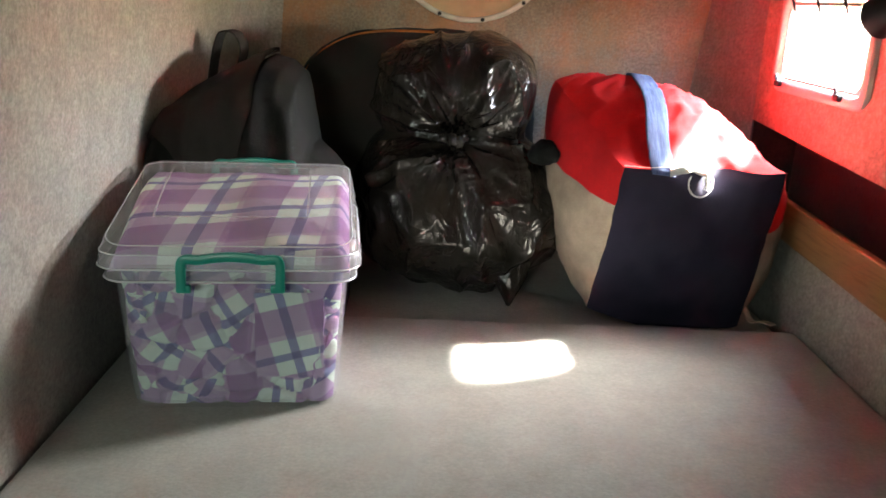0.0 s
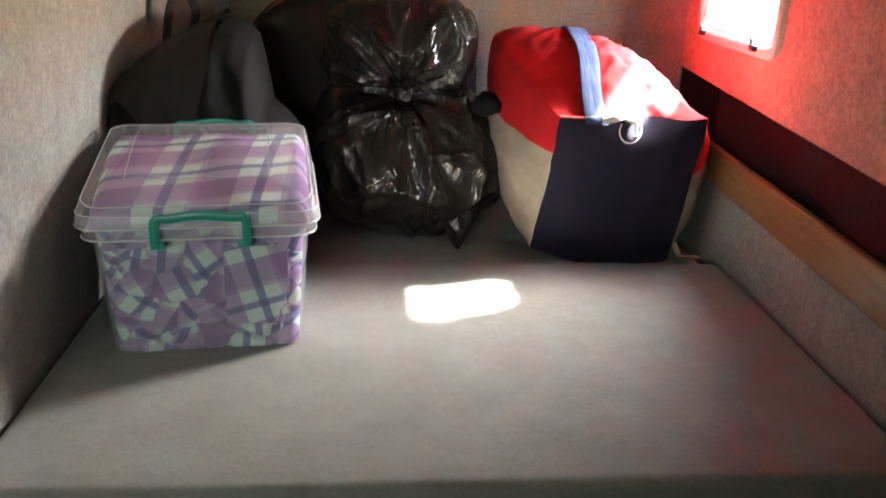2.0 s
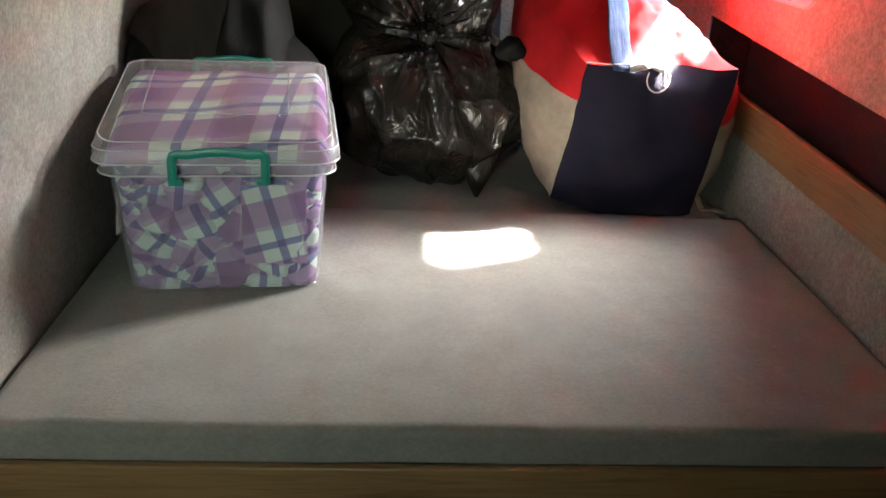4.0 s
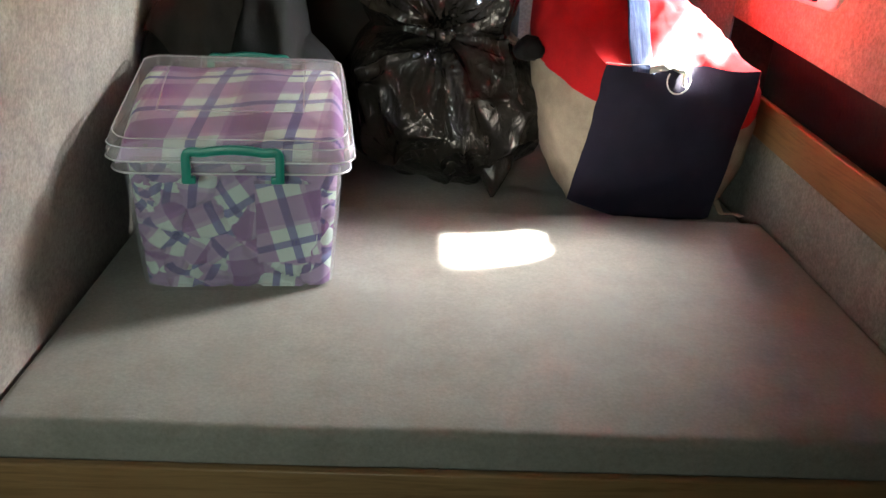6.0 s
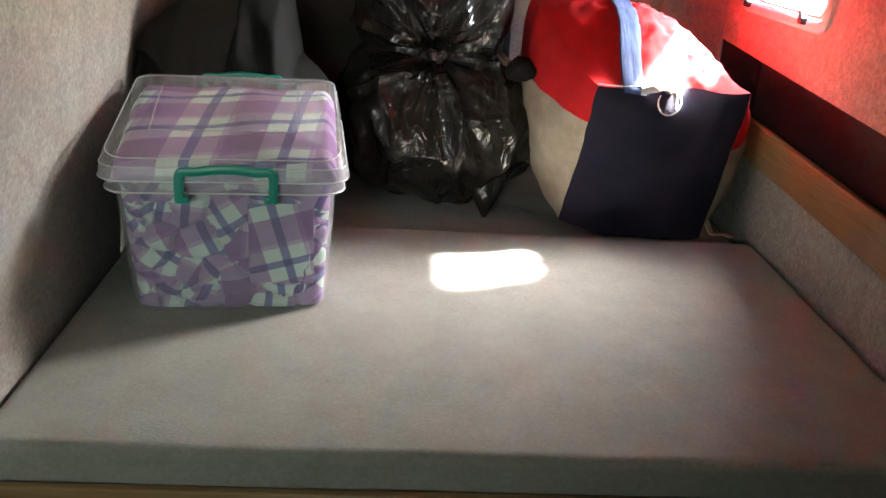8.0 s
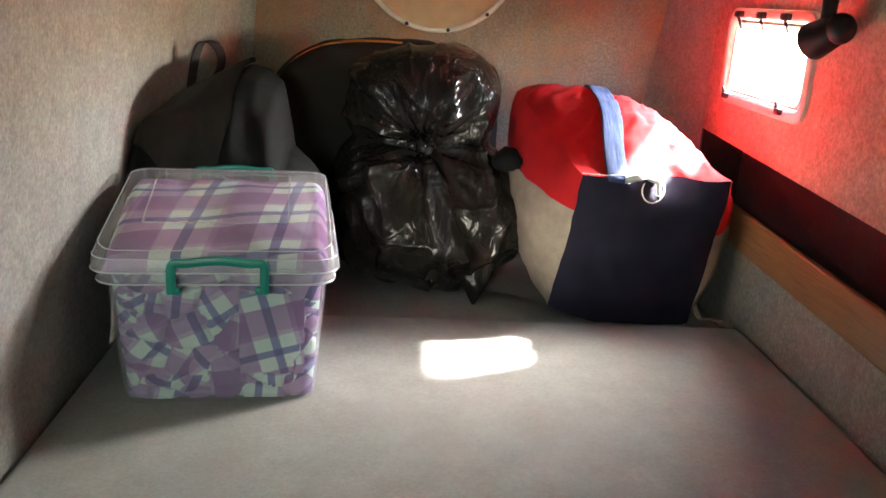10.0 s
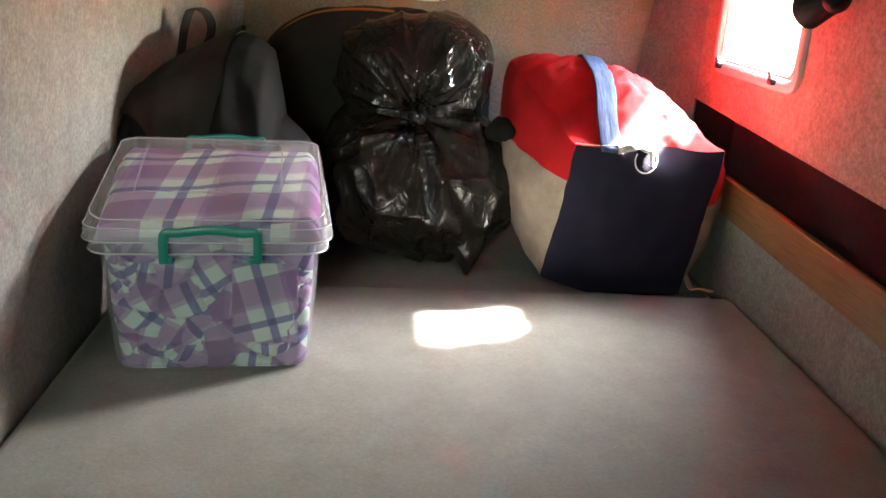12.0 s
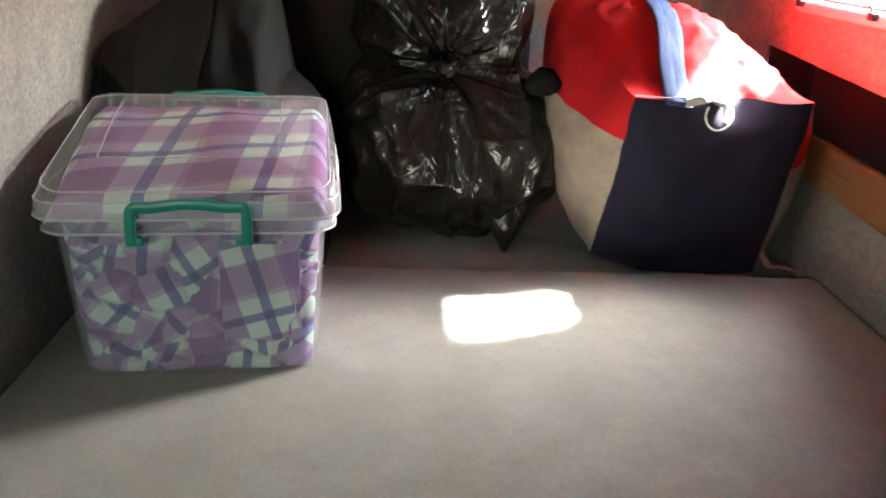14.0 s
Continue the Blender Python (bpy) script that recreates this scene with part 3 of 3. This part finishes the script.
def plaid_bedding():
    """Crumpled bedding: every fold has its own tilt, depth and run of the weave."""
    rng = random.Random(7)
    seeds = []
    for i in range(34):
        seeds.append((rng.uniform(-0.18, 0.18), rng.uniform(0.0, 0.27), rng.uniform(0, math.pi), rng.uniform(-0.25, 0.25), rng.uniform(-0.25, 0.25), rng.uniform(0, 0.2), rng.uniform(0, 0.2)))
    bm = bmesh.new()
    layer = bm.loops.layers.uv.new("weave")

    def cell(x, z):
        if x > 0.035 and z > 0.055 and z < 0.215 and x < 0.15:
            return (0.09, 0.14, 0.25, 0.05, -0.08, 0.03, 0.02), 1.0
        wx = x + 0.012 * fbm((x, 0, z), 18, 3)
        wz = z + 0.012 * fbm((x, 5, z), 18, 3)
        ds = sorted(((wx - s[0]) ** 2 + (1.3 * (wz - s[1])) ** 2, i) for i, s in enumerate(seeds))
        return seeds[ds[0][1]], math.sqrt(ds[1][0]) - math.sqrt(ds[0][0])

    def skin(fn, nu, nv, folded):
        rows = [[bm.verts.new(fn(i / nu, j / nv)) for i in range(nu + 1)] for j in range(nv + 1)]
        for a, b in zip(rows, rows[1:]):
            for i in range(nu):
                f = bm.faces.new((a[i], a[i + 1], b[i + 1], b[i]))
                c = f.calc_center_median()
                flat = (c.x, c.z) if folded == 1 else (c.y, c.z)
                if folded:
                    s, _ = cell(*flat)
                    ca, sa = math.cos(s[2]), math.sin(s[2])
                for l in f.loops:
                    q = l.vert.co
                    if folded:
                        p0, p1 = ((q.x, q.z) if folded == 1 else (q.y, q.z))
                        l[layer].uv = (0.5 + s[5] + ca * p0 + sa * p1, 0.5 + s[6] - sa * p0 + ca * p1)
                    else:
                        l[layer].uv = (0.552 + 0.86 * q.x - 0.14 * q.y, 0.50 + q.y * 1.0 - 0.14 * q.x)

    def half(z):
        k = z / 0.27
        return 0.172 + 0.018 * k - 0.008, 0.152 + 0.017 * k - 0.008

    def front(u, v):
        z = 0.008 + 0.262 * v
        hx, hy = half(z)
        x = (2 * u - 1) * hx
        s, gap = cell(x, z)
        d = s[3] * (x - s[0]) * 0.3 + s[4] * (z - s[1]) * 0.3 + 0.010 * max(0.0, 1 - gap / 0.02)
        corner = 0.022 * (max(0.0, abs(2 * u - 1) - 0.86) / 0.14) ** 2
        return (x, -hy + max(0.0, d + 0.003) + corner, z)

    def side(sign):
        def fn(u, v):
            z = 0.008 + 0.262 * v
            hx, hy = half(z)
            y = (2 * u - 1) * (hy - 0.004)
            s, gap = cell(y, z)
            d = 0.010 * max(0.0, 1 - gap / 0.02)
            corner = 0.03 * max(0.0, abs(2 * u - 1) - 0.86) / 0.14
            return (sign * (hx - d - corner ** 2 / 0.03), y, z)
        return fn

    def top(u, v):
        x, y = (2 * u - 1) * 0.191, (2 * v - 1) * 0.168
        vv = (y + 0.178) / 0.356
        z = 0.290 + 0.068 * math.sin(max(0.0, min(1.0, vv * 1.12)) * math.pi / 2) ** 1.1
        e = max(abs(2 * u - 1), abs(2 * v - 1))
        z += 0.003 * fbm((x, y, 0), 13, 3) + 0.0015 * math.sin(30 * x + 9 * y) - 0.009 - 0.030 * max(0.0, (e - 0.88) / 0.12) ** 2
        return (x, y, z)

    skin(front, 150, 112, 1)
    skin(lambda u, v: (front(1 - u, v)[0], half(front(u, v)[2])[1] + 0.004, front(u, v)[2]), 40, 30, 1)
    skin(side(1), 60, 46, 2)
    skin(side(-1), 60, 46, 2)
    skin(top, 60, 56, 0)
    me_ob = part("plaid_bedding", bm, PLAID)
    me_ob.matrix_world = pose(-0.274, 1.523, 0.0, 0, 0, 6.0)
    tagged(me_ob, "crumpled purple, white and navy plaid cotton bedding packed in the box", "bedding")


plaid_bedding()


# ---- red, navy and cream holdall ----
def holdall():
    ob = thing("holdall_bag", "overstuffed red canvas bag with navy front, cream sides and blue strap", "bag")
    C = {(0, 0, 0): (0.440, 1.925, 0.008), (1, 0, 0): (0.805, 1.935, -0.034), (0, 0, 1): (0.472, 1.822, 0.366), (1, 0, 1): (0.824, 1.838, 0.355),
         (0, 1, 0): (0.397, 2.20, 0.075), (1, 1, 0): (0.845, 2.28, -0.034), (0, 1, 1): (0.319, 2.22, 0.556), (1, 1, 1): (0.80, 2.24, 0.40)}
    C = {k: Vector(v) for k, v in C.items()}
    mid = sum(C.values(), Vector()) / 8

    def quad(keys, puff, seed, wrinkle=0.006, swell=0.75):
        a, b, c, d = (C[k] for k in keys)
        nor = ((b - a).cross(d - a) + (c - b).cross(d - c)).normalized()
        if nor.dot((a + b + c + d) / 4 - mid) < 0:
            nor = -nor

        def fn(u, v):
            p = a * (1 - u) * (1 - v) + b * u * (1 - v) + c * u * v + d * (1 - u) * v
            w = max(0.0, (1 - (2 * u - 1) ** 2) * (1 - (2 * v - 1) ** 2))
            q = p + nor * puff * w ** swell
            q = q + nor * (wrinkle * fbm(q + Vector((seed, 0, 0)), 9, 4) * min(1.0, w * 3))
            q = q + Vector((0.010 * fbm(q, 5.5, 3), 0.012 * fbm(q + Vector((3, 1, 0)), 5.5, 3), 0.008 * fbm(q + Vector((0, 7, 0)), 5.5, 3)))
            r = q - mid
            size = sum(abs(c / h) ** 6 for c, h in zip(r, (0.245, 0.235, 0.29))) ** (1 / 6)
            q = mid + r * min(1.0, (1.10 / size) ** 0.8)
            return Vector((min(q.x, 0.888), q.y, max(q.z, -0.034)))
        return fn

    front = quad([(0, 0, 0), (1, 0, 0), (1, 0, 1), (0, 0, 1)], 0.020, 1)
    flat_front = front
    front = lambda u, v: (lambda q: Vector((q.x, q.y + (0.032 * math.exp(-((u - 0.62) / 0.16) ** 2) + 0.004) * v ** 4, max(-0.034, q.z - 0.030 * math.sin(math.pi * u) * (1 - v) ** 4))))(flat_front(u, v))
    left = quad([(0, 1, 0), (0, 0, 0), (0, 0, 1), (0, 1, 1)], 0.055, 2)
    right = quad([(1, 0, 0), (1, 1, 0), (1, 1, 1), (1, 0, 1)], 0.10, 3)
    smooth_top = quad([(0, 0, 1), (1, 0, 1), (1, 1, 1), (0, 1, 1)], 0.088, 4, 0.010, 1.05)

    def top(u, v):
        """The stuffed top, drawn back along its front seam and creased towards the strap."""
        q = smooth_top(u, v)
        q.y += (0.032 * math.exp(-((u - 0.62) / 0.16) ** 2) + 0.004) * (1 - v) ** 4
        crease = (1 - min(1.0, abs(noise.fractal(Vector((u * 1.6 + v * 1.2, v * 7 - u * 4, 3.0)), 0.8, 2.0, 2)) * 2.2)) ** 2
        q.z += 0.009 * (crease - 0.3) * min(1.0, 9 * u * (1 - u)) * min(1.0, 8 * v * (1 - v))
        return q
    rear = quad([(1, 1, 0), (0, 1, 0), (0, 1, 1), (1, 1, 1)], 0.04, 5)
    part("front_panel", sheet(bmesh.new(), front, 40, 40), NAVY_CLOTH, ob, "dark navy canvas panel")
    part("top_panel", sheet(bmesh.new(), top, 56, 48), RED_CLOTH, ob, "bright red canvas")
    part("rear_panel", sheet(bmesh.new(), rear, 20, 20), RED_CLOTH, ob)
    for fn in (left, right):
        part("lower_side", sheet(bmesh.new(), lambda u, v: fn(u, (0.65 + 0.08 * u) * v), 28, 30), CREAM_CLOTH, ob, "cream canvas side")
        part("upper_side", sheet(bmesh.new(), lambda u, v: fn(u, 0.65 + 0.08 * u + (0.35 - 0.08 * u) * v), 28, 16), RED_CLOTH, ob)
    bm = bmesh.new()
    path = [top(0.225 + 0.25 * (1 - k / 7), 1.0 - 0.985 * k / 7) + Vector((0, 0, 0.006)) for k in range(8)]
    path = spline(path + [front(0.235, 0.965) + Vector((0, -0.004, 0))], 6)
    path = [p + Vector((0, 0, 0.003 * noise.noise(p * 30))) for p in path]
    sweep(bm, path, (1, 0.06, -0.10), 0.026, 0.0025, 8)
    part("strap", bm, DENIM, ob, "faded blue webbing strap")
    bm = bmesh.new()
    c0 = front(0.47, 0.97) + Vector((0, -0.008, 0))
    loop = [c0 + Vector((0.026 * math.cos(a), -0.004, -0.016 + 0.030 * math.sin(a))) for a in [radians(150 + 240 * i / 10) for i in range(11)]]
    sweep(bm, spline(loop, 3), (0, 1, 0), 0.0017, 0.0017, 6, 2)
    part("cord", bm, WHITE_CORD, ob, "white cotton cord loop")
    bm = bmesh.new()
    e0, e1 = front(0.28, 0.985), front(0.49, 0.985)
    rope = spline([e0 + Vector((0.0, -0.006, 0.0)), e0 + Vector((0.024, -0.016, 0.010)), e0.lerp(e1, 0.5) + Vector((0, -0.020, 0.012)), e1 + Vector((-0.02, -0.014, 0.010)), e1 + Vector((0.004, -0.004, -0.002)), e1 + Vector((0.010, -0.008, -0.024))], 6)
    rope = [p + Vector((0.002 * noise.noise(p * 90), 0.002 * noise.noise(p * 80 + Vector((4, 0, 0))), 0.003 * noise.noise(p * 70))) for p in rope]
    sweep(bm, rope, (0.1, 0.3, 1), 0.009, 0.006, 6, 2.2)
    for k in range(7):
        p = rope[-1] + Vector((0.004 * math.sin(9 * k), -0.003 * math.cos(7 * k), 0.0))
        sweep(bm, [p, p + Vector((0.006 * math.sin(4 * k), -0.004, -0.010 - 0.002 * (k % 3)))], (0, 1, 0), 0.0014, 0.0014, 3, 2)
    part("rope_handle", bm, WHITE_CORD, ob, "frayed white rope handle")
    bm = bmesh.new()
    sweep(bm, spline([(0.812, 1.945, 0.03), (0.826, 1.915, -0.008), (0.842, 1.885, 0.002), (0.858, 1.862, 0.003)], 5), (0.8, 0.5, 0), 0.010, 0.0015, 6)
    part("base_tab", bm, CREAM_CLOTH, ob, "cream tab at the base")
    bm = bmesh.new()
    sweep(bm, [top(0.0 + 0.30 * k / 12, 0.004) + Vector((0, -0.002, 0.003)) for k in range(13)], (0, 1, 0), 0.0008, 0.0008, 4, 2)
    part("seam", bm, WHITE_CORD, ob, "white seam thread")


holdall()


# ---- black bags ----
def rubbish_bag():
    ob = thing("rubbish_bag", "knotted shiny black plastic rubbish bag, stuffed full", "plastic bag")
    knot = Vector((0.116, 2.015, 0.372))

    def slack(p, d):
        """Sharp folds that fan out from the knot over looser crumples, drawn in along the waist."""
        v = p - knot
        far, a = v.length, math.atan2(v.z, v.x)
        dz = v.z + 0.08 * max(0.0, v.x)
        up = dz > 0
        fan = Vector(((1.7 if up else 1.4) * math.cos(a), (1.7 if up else 1.4) * math.sin(a), 2.0 * far + (0.0 if up else 4.0)))
        ray = (1 - min(1.0, abs(noise.fractal(fan * 1.2, 0.9, 2.0, 2)) * 1.9)) ** 2.2
        fine = (1 - min(1.0, abs(noise.fractal(fan * 3.4, 0.9, 2.0, 2)) * 1.9)) ** 3
        loose = (1 - min(1.0, abs(noise.fractal(Vector((p.x * 4.0 + p.z * 1.2, p.y * 4.0, p.z * 2.4 - p.x)) + Vector((5, 1, 2)), 0.9, 2.0, 3)) * 1.8)) ** 3
        sag = 0.012 * math.cos((p.x - 0.0) * 20) * math.exp(-((dz + 0.14) / 0.09) ** 2)
        q = p + d * (0.026 * ray * math.exp(-far / 0.30) + 0.006 * fine * math.exp(-far / 0.18) + 0.020 * loose * min(1.0, far / 0.12) + sag + 0.016 * fbm(p, 4, 2) - 0.012)
        q.y += 0.030 * math.exp(-(dz / 0.028) ** 2) * max(0.0, -d.y) * (0.5 + math.exp(-(v.x / 0.12) ** 2))
        return Vector((q.x, q.y, max(q.z, -0.034)))

    bm = bmesh.new()
    blob(bm, (0.127, 2.165, 0.185), (0.268, 0.185, 0.215), 300, 180, 2.5, slack)
    blob(bm, (0.125, 2.19, 0.462), (0.203, 0.165, 0.158), 280, 160, 2.4, slack)
    part("body", bm, FILM_BLACK, ob)
    bm = bmesh.new()
    blob(bm, knot + Vector((-0.005, 0.02, 0)), (0.030, 0.026, 0.016), 40, 24, 2.2, lambda p, d: p + d * (0.012 * fbm(p, 40, 3)))
    part("knot", bm, FILM_BLACK, ob, "twisted knot")
    bm = bmesh.new()
    rings = []
    for z, r, y in ((0.085, 0.050, 2.050), (0.045, 0.040, 2.030), (0.015, 0.026, 2.020), (-0.008, 0.014, 2.014), (-0.028, 0.004, 2.010)):
        rings.append([Vector((0.262 + r * math.cos(2 * math.pi * i / 20) * (1 + 0.2 * math.sin(5 * i)), y + 0.5 * r * math.sin(2 * math.pi * i / 20), z)) for i in range(20)])
    loft(bm, rings)
    part("tail", bm, FILM_BLACK, ob, "loose corner of film")
    bm = bmesh.new()
    blob(bm, (0.332, 2.04, 0.350), (0.040, 0.035, 0.030), 30, 20, 2.2, lambda p, d: p + d * (0.010 * fbm(p, 28, 3)))
    part("tied_ear", bm, BLACK_WOOL, ob, "bunched dark ear")


def backpack():
    ob = thing("black_bag", "large dark black bag with orange piping leaning on the end wall", "bag")
    c, r = Vector((0.002, 2.44, 0.30)), (0.345, 0.13, 0.308)

    def lump(p, d):
        q = p + d * (0.012 * fbm(p, 5, 4))
        return Vector((q.x, q.y, max(q.z, -0.034)))
    part("body", blob(bmesh.new(), c, r, 80, 60, 2.7, lump), BLACK_CLOTH, ob)
    bm = bmesh.new()
    path = []
    for k in range(37):
        a = radians(165 - 80 * k / 36)
        e = 2 / 2.7
        dx, dz = math.copysign(abs(math.cos(a)) ** e, math.cos(a)), abs(math.sin(a)) ** e
        path.append(Vector((c.x + 0.325 * dx, c.y - 0.055, c.z + 0.302 * dz)))
    sweep(bm, path, (0, 1, 0), 0.0035, 0.0035, 6, 2)
    part("piping", bm, ORANGE_PIPING, ob, "orange edge piping")


def duffel():
    ob = thing("duffel_bag", "soft charcoal coated duffel bag, slumped, with a black carrying loop", "bag")
    xs = (-0.535, -0.508, -0.490, -0.462, -0.436, -0.363, -0.306, -0.264, -0.226, -0.200, -0.130)

    def ridge(x):
        """Height and depth of the slumped bag's back along its length."""
        h = np.interp(x, xs, (0.335, 0.395, 0.436, 0.456, 0.474, 0.522, 0.549, 0.542, 0.515, 0.37, 0.32))
        y = np.interp(x, xs, (1.775, 1.79, 1.82, 1.92, 1.99, 2.03, 2.05, 2.05, 2.03, 2.00, 1.90))
        return float(h), float(y)

    def skin(x, s, out=0.0):
        """A point of the bag at length x: s runs from the front foot (0) over the back (1) to the rear foot (2)."""
        h, cy = ridge(x)
        h += out
        foot = 1.694 + 0.105 * (x + 0.45)
        if s <= 1:
            e = math.sin(s * math.pi / 2)
            y, z = foot + (cy - foot) * s ** 4, -0.033 + (h + 0.033) * e ** 0.9
        else:
            e = s - 1
            y, z = cy + 0.15 * math.sin(e * math.pi / 2), -0.033 + (h + 0.033) * math.cos(e * math.pi / 2) ** 0.8
        p = Vector((x, y, z))
        drape = abs(noise.fractal(Vector((x * 7 + z * 3, z * 2.4 - x * 3, y)), 0.9, 2.0, 3))
        p.y += 0.030 * (drape - 0.25) * min(1.0, max(0.0, z) / 0.1)
        p.z += 0.008 * fbm(p, 8, 3) * min(1.0, max(0.0, z) / 0.1)
        p.y -= 0.012 * math.exp(-((z - 0.372 + 0.10 * (x + 0.28)) / 0.016) ** 2) * max(0.0, min(1.0, (x + 0.33) / 0.05)) * (s < 1)
        return Vector((max(p.x, left_x(p.y, p.z) + 0.005), max(p.y, foot - 0.002), max(p.z, -0.034)))
    bm = bmesh.new()
    loft(bm, [[skin(xs[0] + (xs[-1] - xs[0]) * k / 70, j * 2 / 59) for j in range(60)] for k in range(71)])
    part("body", bm, CHARCOAL, ob)

    def shade_sheet(u, v, out):
        """Sheet standing for a shaded hollow: hangs from the back to an uneven hem."""
        x = -0.507 + 0.205 * u
        h, _ = ridge(x)
        hem = np.interp(x, (-0.51, -0.49, -0.465, -0.44, -0.415, -0.36, -0.33, -0.30), (0.375, 0.385, 0.365, 0.33, 0.30, 0.30, 0.34, 0.45))
        low = 2 / math.pi * math.asin(min(1.0, ((hem + 0.033) / (h + 0.033)) ** (1 / 0.9)))
        s = low + (1.12 - low) * v
        p = skin(x, s, out + 0.010 * (1 - v) ** 2)
        return p
    bm = bmesh.new()
    sheet(bm, lambda u, v: shade_sheet(u, v, 0.018), 44, 26)
    sheet(bm, lambda u, v: shade_sheet(u, v, 0.012), 44, 26)
    part("hollow_shade", bm, BLACK_CLOTH, ob, "black sheet added where the end folds into shade")
    bm = bmesh.new()
    path = [(-0.448, 2.01, 0.455), (-0.442, 2.01, 0.495), (-0.433, 2.01, 0.548), (-0.420, 2.01, 0.590), (-0.406, 2.015, 0.600), (-0.386, 2.025, 0.594), (-0.375, 2.035, 0.568), (-0.378, 2.035, 0.538), (-0.390, 2.035, 0.515), (-0.403, 2.03, 0.47)]
    sweep(bm, spline(path, 5), (0.6, 0.75, 0.1), 0.013, 0.002, 6)
    part("carrying_loop", bm, BLACK_CLOTH, ob, "black webbing loop")


rubbish_bag()
backpack()
duffel()
